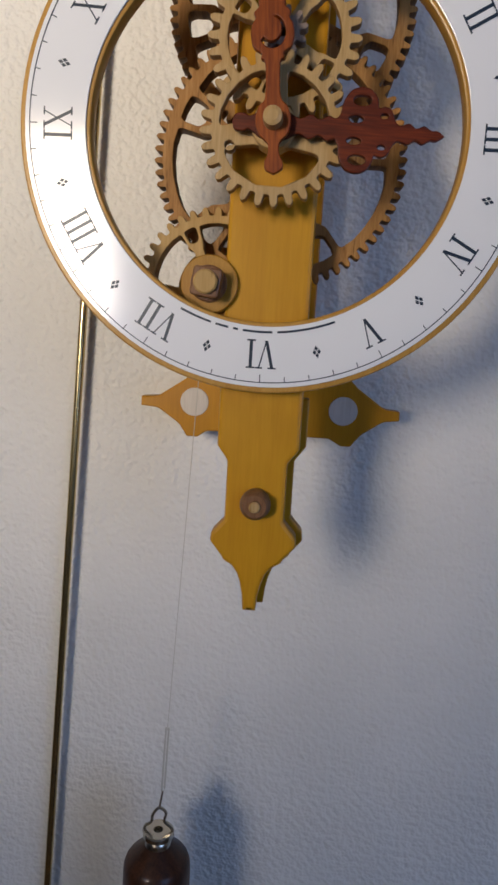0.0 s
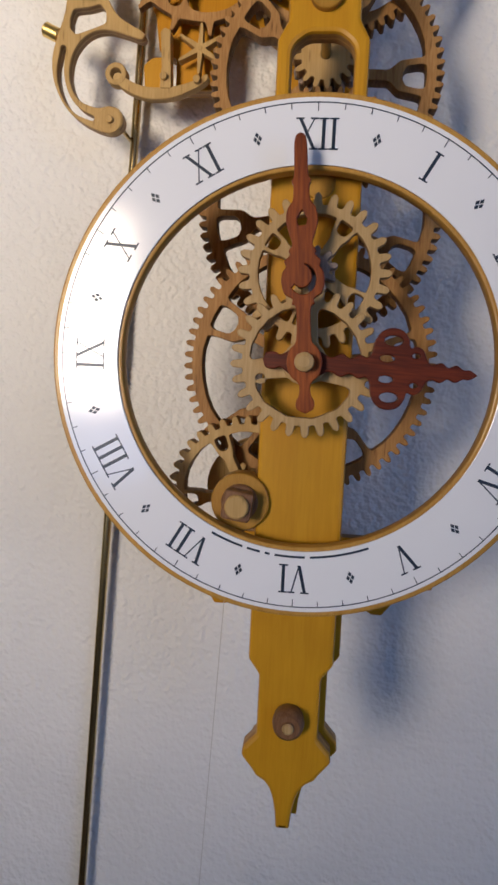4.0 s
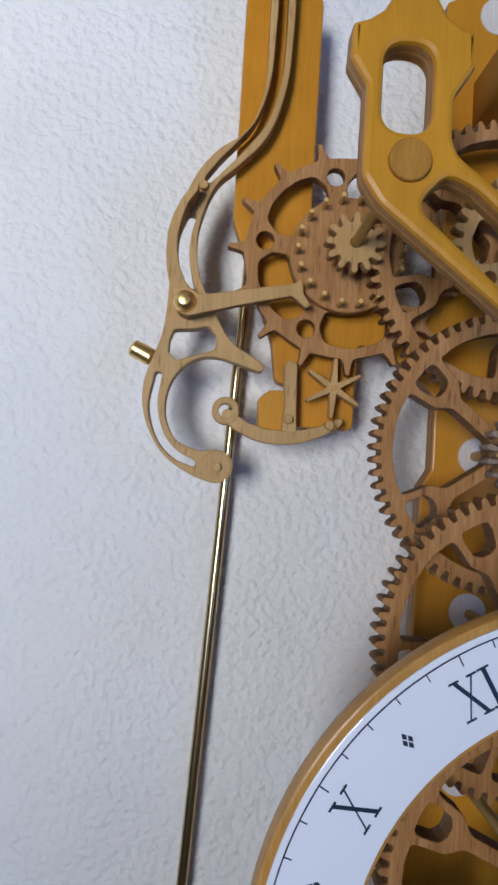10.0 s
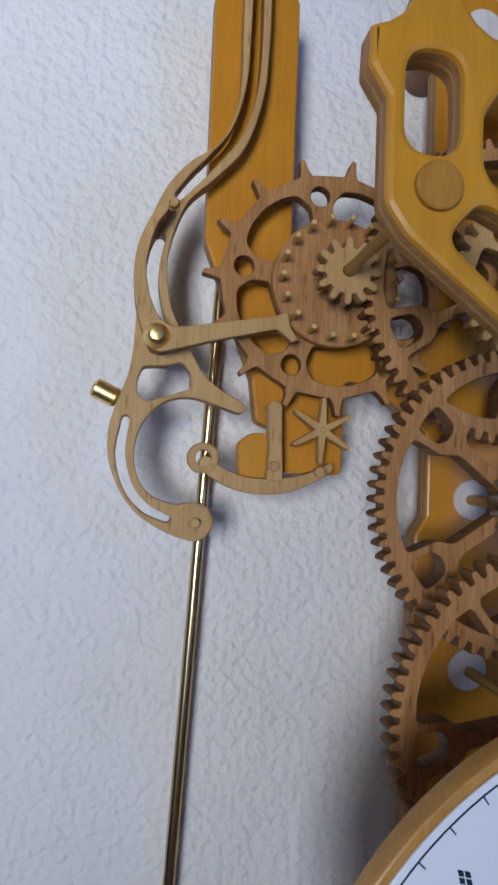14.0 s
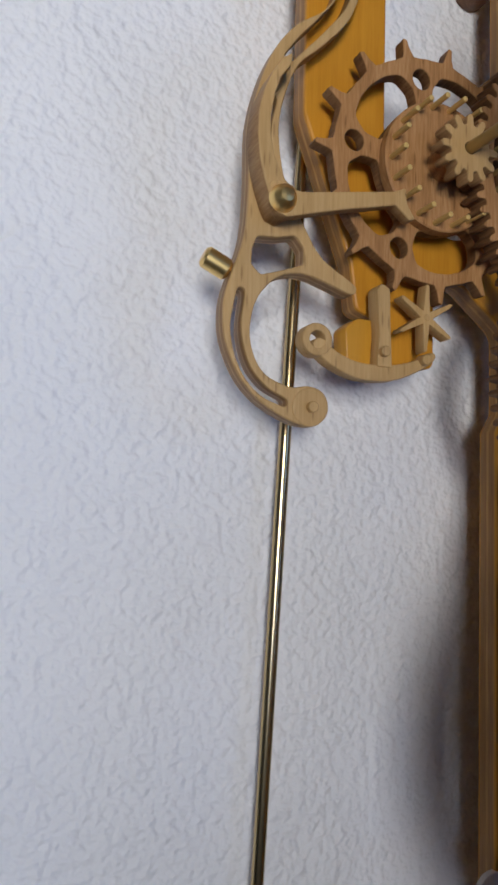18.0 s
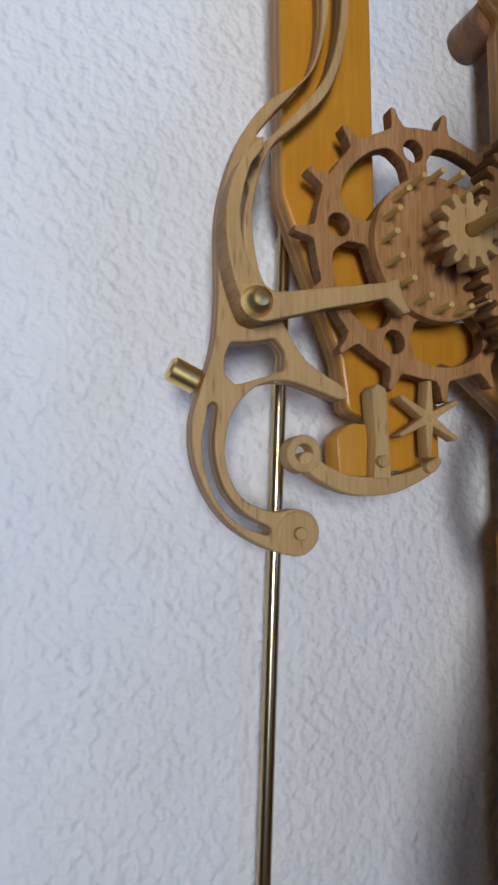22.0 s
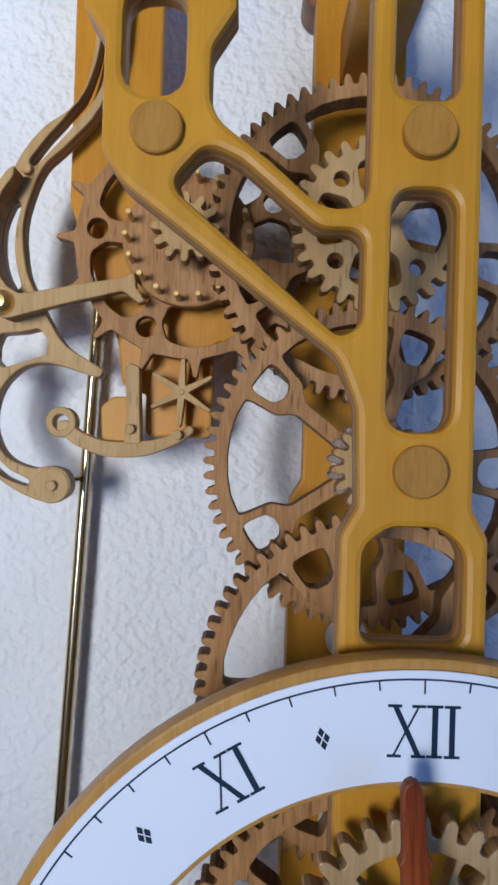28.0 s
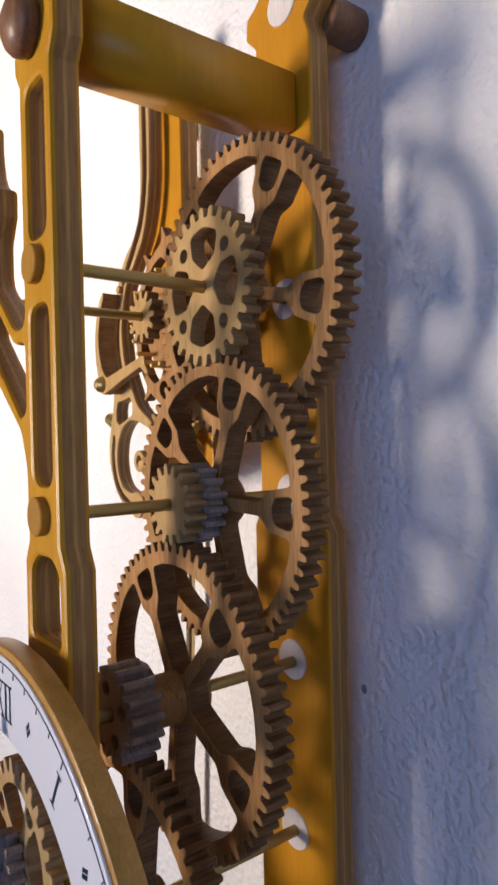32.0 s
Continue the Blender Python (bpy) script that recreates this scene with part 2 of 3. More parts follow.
def sawn(loops, depth, bevel=0.0007, mat=None, edge=None, steps=1):
    """A board sawn from loops of (x, z), outline and holes, its front face at y = 0 and its back at y = depth."""
    c = bpy.data.curves.new("sawn", "CURVE")
    c.dimensions, c.fill_mode = "2D", "BOTH"
    c.extrude, c.bevel_depth, c.offset, c.bevel_resolution = max(depth / 2 - bevel, 0.0001), bevel, -bevel, steps
    for loop in loops:
        s = c.splines.new("POLY")
        s.points.add(len(loop) - 1)
        s.points.foreach_set("co", [v for x, z in loop for v in (x, z, 0, 1)])
        s.use_cyclic_u = True
    tmp = bpy.data.objects.new("sawn", c)
    scene.collection.objects.link(tmp)
    me = bpy.data.meshes.new_from_object(tmp.evaluated_get(bpy.context.evaluated_depsgraph_get()))
    bpy.data.objects.remove(tmp)
    bpy.data.curves.remove(c)
    bm = bmesh.new()
    bm.from_mesh(me)
    bmesh.ops.remove_doubles(bm, verts=bm.verts, dist=1e-6)
    bm.to_mesh(me)
    bm.free()
    me.transform(Matrix.Translation((0, depth / 2, 0)) @ Matrix.Rotation(radians(90), 4, "X"))
    me.materials.clear()
    if mat:
        me.materials.append(mat)
    if edge:
        me.materials.append(edge)
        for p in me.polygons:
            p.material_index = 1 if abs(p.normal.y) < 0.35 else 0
    return me


def board(name, loops, y, depth, mat, parent, edge=None, label="", at=(0, 0), bevel=0.0007):
    ob = to_object(name, sawn(loops, depth, bevel, mat, edge), parent, None, label, 24, True)
    ob.location = (at[0], y, at[1])
    return ob


def circle(x, z, r, n=40):
    return [(x + r * math.cos(2 * math.pi * i / n), z + r * math.sin(2 * math.pi * i / n)) for i in range(n)]


def rounded(points, n=6):
    """A polygon of (x, z, radius) with rounded corners."""
    out = []
    for i, (x, z, r) in enumerate(points):
        p = Vector((x, z))
        a, b = Vector(points[i - 1][:2]) - p, Vector(points[(i + 1) % len(points)][:2]) - p
        la, lb = a.length, b.length
        if r <= 0 or la < 1e-6 or lb < 1e-6:
            out.append((x, z))
            continue
        a, b = a / la, b / lb
        ang = math.acos(max(-0.9999, min(0.9999, a.dot(b))))
        d = min(r / math.tan(ang / 2), la * 0.49, lb * 0.49)
        s, e = p + a * d, p + b * d
        for k in range(n + 1):
            u = k / n
            q = s * (1 - u) ** 2 + p * 2 * u * (1 - u) + e * u ** 2
            out.append((q.x, q.y))
    return out


def spline(points, n=8, closed=False):
    """A smooth line through points of any dimension."""
    p = [Vector(v) for v in points]
    out, m = [], len(p)
    for i in range(m if closed else m - 1):
        a = p[i - 1] if closed or i else p[0] * 2 - p[1]
        b, c = p[i], p[(i + 1) % m]
        d = p[(i + 2) % m] if closed or i + 2 < m else c * 2 - b
        for k in range(n):
            u = k / n
            out.append(0.5 * (2 * b + (c - a) * u + (2 * a - 5 * b + 4 * c - d) * u * u + (3 * b - a - 3 * c + d) * u ** 3))
    if not closed:
        out.append(p[-1])
    return out


def band(centre, n=8, cap=True):
    """The outline of a strip that follows (x, z, width)."""
    s = spline([(x, z, w) for x, z, w in centre], n)
    left, right = [], []
    for i, v in enumerate(s):
        d = (s[min(i + 1, len(s) - 1)] - s[max(i - 1, 0)]).to_2d().normalized()
        nrm = Vector((-d.y, d.x)) * v.z / 2
        left.append(v.to_2d() + nrm)
        right.append(v.to_2d() - nrm)
    out = [tuple(v) for v in left]
    if cap:
        d, c, r = (s[-1] - s[-2]).to_2d().normalized(), s[-1].to_2d(), s[-1].z / 2
        out += [tuple(c + r * (Vector((-d.y, d.x)) * math.cos(a) + d * math.sin(a))) for a in (0.6, 1.2, 1.57, 1.95, 2.5)]
    out += [tuple(v) for v in reversed(right)]
    if cap:
        d, c, r = (s[0] - s[1]).to_2d().normalized(), s[0].to_2d(), s[0].z / 2
        out += [tuple(c + r * (Vector((-d.y, d.x)) * math.cos(a) + d * math.sin(a))) for a in (0.6, 1.2, 1.57, 1.95, 2.5)]
    return out


def lathe(profile, n=32, axis="Y"):
    """A turned piece from (along, radius); along the y axis or another."""
    bm = bmesh.new()
    rings = []
    for a, r in profile:
        ring = []
        for i in range(n):
            t = 2 * math.pi * i / n
            u, v = r * math.cos(t), r * math.sin(t)
            ring.append(bm.verts.new({"Y": (u, a, v), "Z": (u, v, a), "X": (a, u, v)}[axis]))
        rings.append(ring)
    for p, q in zip(rings, rings[1:]):
        for i in range(n):
            bm.faces.new((p[i], p[(i + 1) % n], q[(i + 1) % n], q[i]))
    for ring in (rings[0], rings[-1]):
        bm.faces.new(ring)
    bmesh.ops.recalc_face_normals(bm, faces=bm.faces)
    return bm


def rod(name, a, b, r, mat, parent, label="", n=20):
    a, b = Vector(a), Vector(b)
    bm = lathe([(0, r * 0.75), (r * 0.25, r), ((b - a).length - r * 0.25, r), ((b - a).length, r * 0.75)], n, "Z")
    ob = part(name, bm, mat, parent, label)
    ob.matrix_basis = Matrix.Translation(a) @ (b - a).to_track_quat("Z", "Y").to_matrix().to_4x4()
    return ob


def teeth(n, tip, depth, phase=0.0, top=0.30, root=0.62):
    """The outline of a spur gear with rounded teeth: n teeth that reach to the radius tip."""
    out, base = [], tip - depth
    for i in range(n):
        for f, r in ((-0.5, base), (-root / 2, base + depth * 0.08), (-root / 2 * 0.86, base + depth * 0.4), (-top / 2 - 0.07, base + depth * 0.75),
                     (-top / 2 * 0.6, tip - depth * 0.03), (0, tip), (top / 2 * 0.6, tip - depth * 0.03), (top / 2 + 0.07, base + depth * 0.75),
                     (root / 2 * 0.86, base + depth * 0.4), (root / 2, base + depth * 0.08)):
            a = 2 * math.pi * (i + f) / n + phase
            out.append((r * math.cos(a), r * math.sin(a)))
    return out


def polar(r, deg):
    return (r * math.cos(radians(deg)), r * math.sin(radians(deg)))


def crossings(arms, hub_r, rim, phase, width=0.0062, k=1.0):
    """Windows of a wheel whose slim arms open into a goblet-shaped fork before the rim: a small window in each fork, a large one between two arms."""
    loops, step, f = [], 360 / arms, rim / 0.0607 * k

    def beside(r, a, off):
        x, z = polar(r, a)
        return (x - off * math.sin(radians(a)), z + off * math.cos(radians(a)))
    half = math.degrees(0.0122 * f / rim)
    for i in range(arms):
        a, b = phase + i * step, phase + (i + 1) * step
        loops.append(rounded([(*beside(rim * u, a, v * f * 0.001), r * f) for u, v, r in ((0.765, 2.2, 0.003), (0.80, 5.8, 0.004), (0.93, 7.2, 0.008), (0.990, 6.6, 0.003), (0.999, 0, 0.02),
                              (0.990, -6.6, 0.003), (0.93, -7.2, 0.008), (0.80, -5.8, 0.004), (0.765, -2.2, 0.003))]))
        big = [(*beside(hub_r, a, width / 2), 0.004), (*beside(rim * 0.625, a, width / 2), 0.006), (*beside(rim * 0.73, a, 0.0088 * f), 0.006), (*beside(rim * 0.92, a, 0.0108 * f), 0.008), (*polar(rim * 0.985, a + half), 0.003)]
        big += [(*polar(rim, a + half + (step - 2 * half) * n / 6), 0.01) for n in range(1, 6)]
        big += [(*polar(rim * 0.985, b - half), 0.003), (*beside(rim * 0.92, b, -0.0108 * f), 0.008), (*beside(rim * 0.73, b, -0.0088 * f), 0.006), (*beside(rim * 0.625, b, -width / 2), 0.006), (*beside(hub_r, b, -width / 2), 0.004)]
        if step > 50:
            big.append((*polar(hub_r, (a + b) / 2), 0.006))
        loops.append(rounded(big))
    return loops


def empty(name, at=(0, 0, 0), **tags):
    ob = new(name)
    ob.location = at
    return tagged(ob, **tags)


# ---- the room ----
def slab(name, lo, hi, mat, label, category):
    bm = bmesh.new()
    bmesh.ops.create_cube(bm, size=1, matrix=Matrix.Translation([(a + b) / 2 for a, b in zip(lo, hi)]) @ Matrix.Diagonal([b - a for a, b in zip(lo, hi)] + [1]))
    ob = part(name, bm, mat, None, label)
    return tagged(ob, category=category, kind="structure")


slab("wall_north", (-2.6, 0, 0), (2.6, 0.12, 2.5), PLASTER, "white interior wall with rough textured plaster", "wall")
slab("wall_south", (-2.6, -3.62, 0), (2.6, -3.5, 2.5), ROOM, "plain beige wall facing the clock wall", "wall")
slab("wall_west", (-2.72, -3.5, 0), (-2.6, 0, 2.5), ROOM, "plain beige side wall of the room", "wall")
slab("wall_east", (2.6, -3.5, 0), (2.72, 0, 2.5), ROOM, "plain beige side wall of the room", "wall")
slab("floor", (-2.6, -3.5, -0.1), (2.6, 0, 0), FLOOR, "brown oak floor of the room", "floor")
slab("ceiling", (-2.6, -3.5, 2.5), (2.6, 0, 2.6), ROOM, "plain beige plaster ceiling", "ceiling")

# ---- the clock: frame ----
clock = empty("wall_clock", (0, 0, Z0), label="skeleton wall clock with wooden gears and white dial", category="clock")
M = 0.001


def mm(points):
    return [(x * M, z * M, r * M) for x, z, r in points]


def slot(x0, x1, z0, z1, r):
    return rounded(mm([(x0, z0, r), (x1, z0, r), (x1, z1, r), (x0, z1, r)]))


FRONT_OUT = [(-16, 356, 3), (-21, 364, 3), (-21, 388, 4), (23, 388, 4), (23, 364, 3), (18, 356, 3), (18, 166, 6), (23, 157, 6), (23, 100, 2), (23, -157, 3), (17, -165, 4),
             (17, -198, 4), (24, -206, 3), (24.5, -211, 3), (18, -219, 0.6), (16.5, -221.5, 0.6), (11.5, -224.5, 4), (8.5, -228.5, 4), (6.5, -234, 5), (5, -241, 6), (4.2, -250, 0.5),
             (-3.2, -250, 0.5), (-4, -241, 6), (-5.5, -234, 5), (-7.5, -228.5, 4), (-10.5, -224.5, 4), (-15.5, -221.5, 0.6), (-17, -219, 0.6), (-23.5, -211, 3), (-23, -206, 3),
             (-16, -198, 4), (-16, -165, 4), (-22, -157, 3), (-22, 157, 6), (-17, 166, 5), (-18, 196, 16), (-24, 211, 14), (-91, 262, 16), (-98, 272, 10),
             (-98, 306, 4), (-104.5, 316, 3), (-104, 329, 1), (-98.5, 331, 3), (-93, 335, 5), (-90, 340, 5), (-88, 346, 6), (-86.3, 355, 8), (-85.2, 366, 0.6), (-76.8, 366, 0.6), (-75.7, 355, 8), (-74, 346, 6), (-72, 340, 5), (-69, 335, 5),
             (-63.5, 331, 3), (-58, 329, 1), (-57.5, 316, 3), (-65, 304, 8), (-65, 284, 14),
             (-46, 270, 12), (-30, 256, 14), (-16, 257, 8)]
front_loops = [rounded(mm(FRONT_OUT)), slot(-9, 11, 290, 353, 7), slot(-9, 11, 189, 263, 8),
               rounded(mm([(-15, 125, 5), (16, 125, 5), (16, 154, 12), (8, 160, 10), (-7, 160, 10), (-15, 154, 12)])),
               slot(-92, -73, 289, 323, 9), rounded(mm([(-77, 262, 6), (-66, 275, 7), (-55, 270, 8), (-31, 250, 10), (-17, 250, 6), (-17, 221, 6), (-24, 217, 5)]))]
board("front_plate", front_loops, FRONT, 0.0135, PINE, clock, EDGE, "varnished yellow front frame plate", bevel=0.0022)

BACKING = [(x + 3.6, z, r) for x, z, r in FRONT_OUT[9:33]]
board("foot_backing", [rounded(mm(BACKING + [(-18.4, -130, 1), (26.6, -130, 1)]))], FRONT + 0.0137, 0.0100, PINE, clock, EDGE, "yellow backing layer behind the foot", bevel=0.0010)

BACK_OUT = [(-4, 478, 0.6), (-5, 468, 8), (-7, 459, 6), (-10, 452, 5), (-14.5, 446, 5), (-20, 441.5, 3), (-27, 438, 1), (-28, 427, 3), (-19, 418, 4), (-23, 408, 6), (-23, 262, 20), (-60, 254, 15), (-99, 280, 18), (-99, 436, 8), (-143, 436, 8), (-143, 302, 14),
            (-117, 234, 10), (-114, 212, 5), (-102, 208, 3), (-102, 187, 4), (-69, 187, 4), (-69, 236, 4), (-50, 231, 12), (-23, 210, 12), (-23, 168, 4), (-29, 158, 4), (-29, -118, 2),
            (-50, -118, 3), (-62, -130, 10), (-82, -144, 12), (-95, -145, 1), (-95, -152, 1), (-82, -153, 12), (-66, -164, 10), (-60, -173, 2), (-52, -173, 2), (-45, -168, 6), (-32, -168, 2)]
RIGHT_OUT = [(45, -168, 6), (54, -173, 2), (61, -173, 2), (68, -164, 10), (84, -153, 12), (95, -152, 1), (95, -145, 1), (84, -144, 12), (64, -130, 10), (52, -118, 3), (29, -118, 2),
             (29, 158, 4), (23, 168, 4), (23, 408, 6), (19, 418, 4), (28, 427, 3), (27, 438, 1), (20, 441.5, 3), (14.5, 446, 5), (10, 452, 5), (7, 459, 6), (5, 468, 8), (4, 478, 0.6)]
BACK_OUT += [(32, -168, 2)] + RIGHT_OUT
board("back_plate", [rounded(mm(BACK_OUT))], BACK, 0.0135, AMBER, clock, EDGE, "varnished yellow back frame plate with shaped side brackets", bevel=0.0012)

# ---- dial ----
RO, RI = 0.1260, 0.0905
dial = board("dial", [circle(0, 0, RO, 128), circle(0, 0, RI, 128)], DIAL + 0.0012, 0.009, RIM, clock, None, "wooden dial ring faced with white enamel", bevel=0.001)
board("dial_face", [circle(0, 0, RO - 0.003, 128), circle(0, 0, RI + 0.002, 128)], -0.0012, 0.0012, WHITE, dial, None, "glossy white face", bevel=0.0003)


def flat_part(name, loops, mat, parent, y, label=""):
    """Ink on the dial: a thin print, a hair proud of the face."""
    ob = to_object(name, sawn(loops, 0.0002, 0.00002, mat, None, 0), parent, None, label, 0)
    ob.location.y = y
    return ob


def numeral(text, deg, size=0.0145):
    """A roman numeral with thick and thin strokes and serifs, its foot towards the dial's centre."""
    loops, x, thick, thin, s = [], 0.0, size * 0.112, size * 0.045, size * 0.055
    half = size / 2

    def stroke(xb, xt, w):
        return [(xb - w / 2, -half + s * 0.5), (xb + w / 2, -half + s * 0.5), (xt + w / 2, half - s * 0.5), (xt - w / 2, half - s * 0.5)]

    def serif(xc, z, w):
        return [(xc - w / 2, z), (xc + w / 2, z), (xc + w / 2, z + s), (xc - w / 2, z + s)]
    strokes = []
    for ch in text:
        if ch == "I":
            w = size * 0.33
            c = x + w / 2
            strokes += [stroke(c, c, thick), serif(c, -half, w * 0.92), serif(c, half - s, w * 0.92)]
        elif ch == "V":
            w = size * 0.72
            c = x + w / 2
            strokes += [stroke(c, c - w * 0.32, thick), stroke(c, c + w * 0.32, thin), serif(c - w * 0.32, half - s, w * 0.4), serif(c + w * 0.32, half - s, w * 0.34)]
        else:
            w = size * 0.74
            c = x + w / 2
            strokes += [stroke(c + w * 0.32, c - w * 0.30, thick), stroke(c - w * 0.33, c + w * 0.31, thin)]
            strokes += [serif(c + k * w * 0.31, z, w * 0.36) for k in (-1, 1) for z in (-half, half - s)]
        x += w
    r = 0.1063
    bm = bmesh.new()
    for st in strokes:
        vs = []
        for px, pz in st:
            u, v = px - x / 2, r + pz
            a = radians(deg)
            vs.append(bm.verts.new((u * math.cos(a) + v * math.sin(a), 0, -u * math.sin(a) + v * math.cos(a))))
        bm.faces.new(vs)
    for i, f in enumerate(bm.faces):
        if f.normal.y > 0:
            f.normal_flip()
        for v in f.verts:
            v.co.y -= 0.00003 * (i % 7)
    return part("numeral", bm, INK, dial, "dark roman numeral", (0, -0.0013, 0))


for k, text in enumerate(("XII", "I", "II", "III", "IV", "V", "VI", "VII", "VIII", "IX", "X", "XI")):
    numeral(text, 30 * k)
for k in range(12):
    a = radians(15 + 30 * k)
    loops = []
    for du, dv in ((0, 1), (1, 0), (0, -1), (-1, 0)):
        cu, cv = du * 0.00115, 0.1072 + dv * 0.0018
        loops.append([((cu + eu) * math.cos(a) + (cv + ev) * math.sin(a), -(cu + eu) * math.sin(a) + (cv + ev) * math.cos(a))
                      for eu, ev in ((0, 0.0014), (0.0009, 0), (0, -0.0014), (-0.0009, 0))])
    flat_part("diamond_mark", loops, INK, dial, -0.0014, "cluster of four small dark diamonds")
RT = 0.1208
flat_part("minute_ring", [circle(0, 0, RT, 160), circle(0, 0, RT - 0.0005, 160)], INK, dial, -0.0014, "thin dark minute circle")
for k in range(60):
    a = radians(6 * k)
    n = 0.0030 if k % 5 else 0.0042
    loop = [(u * math.cos(a) + v * math.sin(a), -u * math.sin(a) + v * math.cos(a)) for u, v in ((-0.00022, RT), (0.00022, RT), (0.00022, RT - n), (-0.00022, RT - n))]
    flat_part("minute_mark", [loop], INK, dial, -0.00146)


def arc_bar(name, r, w, a0, a1):
    ang = [a0 + (a1 - a0) * i / 10 for i in range(11)]
    loop = [(r * math.sin(radians(a)), r * math.cos(radians(a))) for a in ang] + [((r + w) * math.sin(radians(a)), (r + w) * math.cos(radians(a))) for a in reversed(ang)]
    flat_part(name, [loop], INK, dial, -0.0014, "line of small unreadable script")


for a0, a1 in ((206, 196), (194.5, 190.5), (189, 187.5), (186, 177), (175.5, 158)):
    arc_bar("script_bar", 0.0947, 0.0011, a0, a1)

# ---- wheels ----
def gear(name, x, z, y, n, tip, depth, thick, mat, windows=None, phase=0.0, label="", bore=0.0):
    loops = [teeth(n, tip, depth, phase)] + (windows or [])
    if bore:
        loops.append(circle(0, 0, bore, 24))
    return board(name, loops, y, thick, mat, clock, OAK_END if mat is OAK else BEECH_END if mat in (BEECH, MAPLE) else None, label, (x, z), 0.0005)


AX = {"A": (-0.081, 0.279), "B": (0.002, 0.279), "C": (0.001, 0.177), "D": (0.002, 0.089), "E": (0.001, 0.0), "W": (-0.030, -0.072)}
TH = 0.0115
gear("wheel", *AX["B"], -0.0715, 66, 0.0746, 0.0050, TH, OAK, crossings(5, 0.0125, 0.0638, -12), 0.03, "large oak wheel with forked arms", 0.0032)
gear("wheel", *AX["C"], -0.0880, 66, 0.0705, 0.0048, TH, OAK, crossings(5, 0.0125, 0.0602, -2), 0.0, "large oak wheel with forked arms", 0.0032)
gear("wheel", *AX["D"], -0.1110, 66, 0.0710, 0.0048, TH, OAK, crossings(5, 0.0125, 0.0605, 46), 0.02, "large oak wheel with forked arms", 0.0032)
gear("wheel", *AX["E"], -0.1360, 66, 0.0703, 0.0048, TH, OAK, crossings(5, 0.0125, 0.0600, 10), 0.04, "large oak wheel with forked arms", 0.0032)
gear("wheel", *AX["W"], -0.1490, 36, 0.0432, 0.0046, TH, BEECH, crossings(5, 0.0105, 0.0345, 117, 0.0052, 0.85), 0.0, "beech winding wheel behind the dial", 0.003)
gear("wheel", *AX["B"], -0.0905, 28, 0.0378, 0.0054, 0.0085, BEECH, [circle(*polar(0.0245, 42 + 90 * k), 0.0034, 20) for k in range(4)] +
     [rounded([(*polar(0.0080, 90 * k - 3), 0.003), (*polar(0.017, 90 * k - 36), 0.004), (*polar(0.0275, 90 * k - 28), 0.004), (*polar(0.0285, 90 * k - 3), 0.01), (*polar(0.0275, 90 * k + 22), 0.004), (*polar(0.017, 90 * k + 30), 0.004)]) for k in range(4)],
     0.0, "beech wheel with round and curved windows", 0.003)
gear("pinion", *AX["C"], -0.1115, 16, 0.0190, 0.0050, 0.0095, BEECH, None, 0.1, "wooden pinion with sixteen leaves", 0.003)
gear("pinion", *AX["C"], -0.1010, 16, 0.0190, 0.0050, 0.0105, BLUE_LIT, None, 0.25, "wooden pinion with sixteen leaves", 0.003)
gear("pinion", *AX["D"], -0.1430, 16, 0.0210, 0.0052, 0.0155, BLUE_LIT, [circle(*polar(0.0112, 90 * k + 20), 0.0032, 16) for k in range(4)], 0.1, "thick dark wooden pinion", 0.003)
gear("pinion", *AX["A"], -0.0790, 12, 0.0155, 0.0050, 0.008, BEECH, None, 0.0, "small wooden escape pinion", 0.0028)
for k, y, r, d in (("B", -0.0820, 0.009, 0.028), ("C", -0.0905, 0.0115, 0.016), ("D", -0.1275, 0.0115, 0.030), ("E", -0.1420, 0.010, 0.022)):
    x, z = AX[k]
    part("hub", lathe([(0, r * 0.94), (0.0006, r), (d - 0.0006, r), (d, r * 0.94)], 28), OAK, clock, "round wooden hub", (x, y, z))

for k, y0, y1, r in (("A", -0.160, -0.030, 0.0026), ("B", -0.160, -0.030, 0.0028), ("C", -0.160, -0.030, 0.0028), ("D", -0.160, -0.030, 0.0028), ("E", -0.205, -0.030, 0.0028), ("W", -0.184, -0.030, 0.0045)):
    x, z = AX[k]
    rod("arbor", (x, y0, z), (x, y1, z), r, ARBOR, clock, "dull brass arbor")
for x, z, y in ((0.001, 0.279, -0.1738), (0.001, 0.177, -0.1738), (-0.081, 0.278, -0.1725), (0.002, 0.089, -0.1712)):
    part("dowel_end", lathe([(0, 0.0075), (0.0005, 0.0080), (0.006, 0.0080)], 32), PLUG, clock, "round flush wooden plug", (x, y, z))
for x, z, r in ((0.0015, 0.279, 0.0105), (0.002, 0.177, 0.0105), (0.001, 0.090, 0.0105), (0, 0, 0.0105), (0.003, 0.432, 0.011), (-0.055, -0.147, 0.0105), (0.054, -0.147, 0.0105), (-0.030, -0.072, 0.0105)):
    part("bush", lathe([(0, r * 0.97), (0.0004, r), (0.003, r)], 36), WASHER, clock, "pale round wooden bush", (x, BACK - 0.0008, z))
part("knob", lathe([(0, 0.003), (0.001, 0.0035), (0.001, 0.006), (0.003, 0.0078), (0.007, 0.0085), (0.012, 0.008), (0.015, 0.006)], 32), WALNUT, clock, "round turned wooden knob", (0.001, -0.182, -0.187))
part("knob_tip", lathe([(0, 0.0022), (0.0006, 0.003), (0.002, 0.003)], 20), MAPLE, clock, "pale wooden plug", (0.001, -0.183, -0.187))
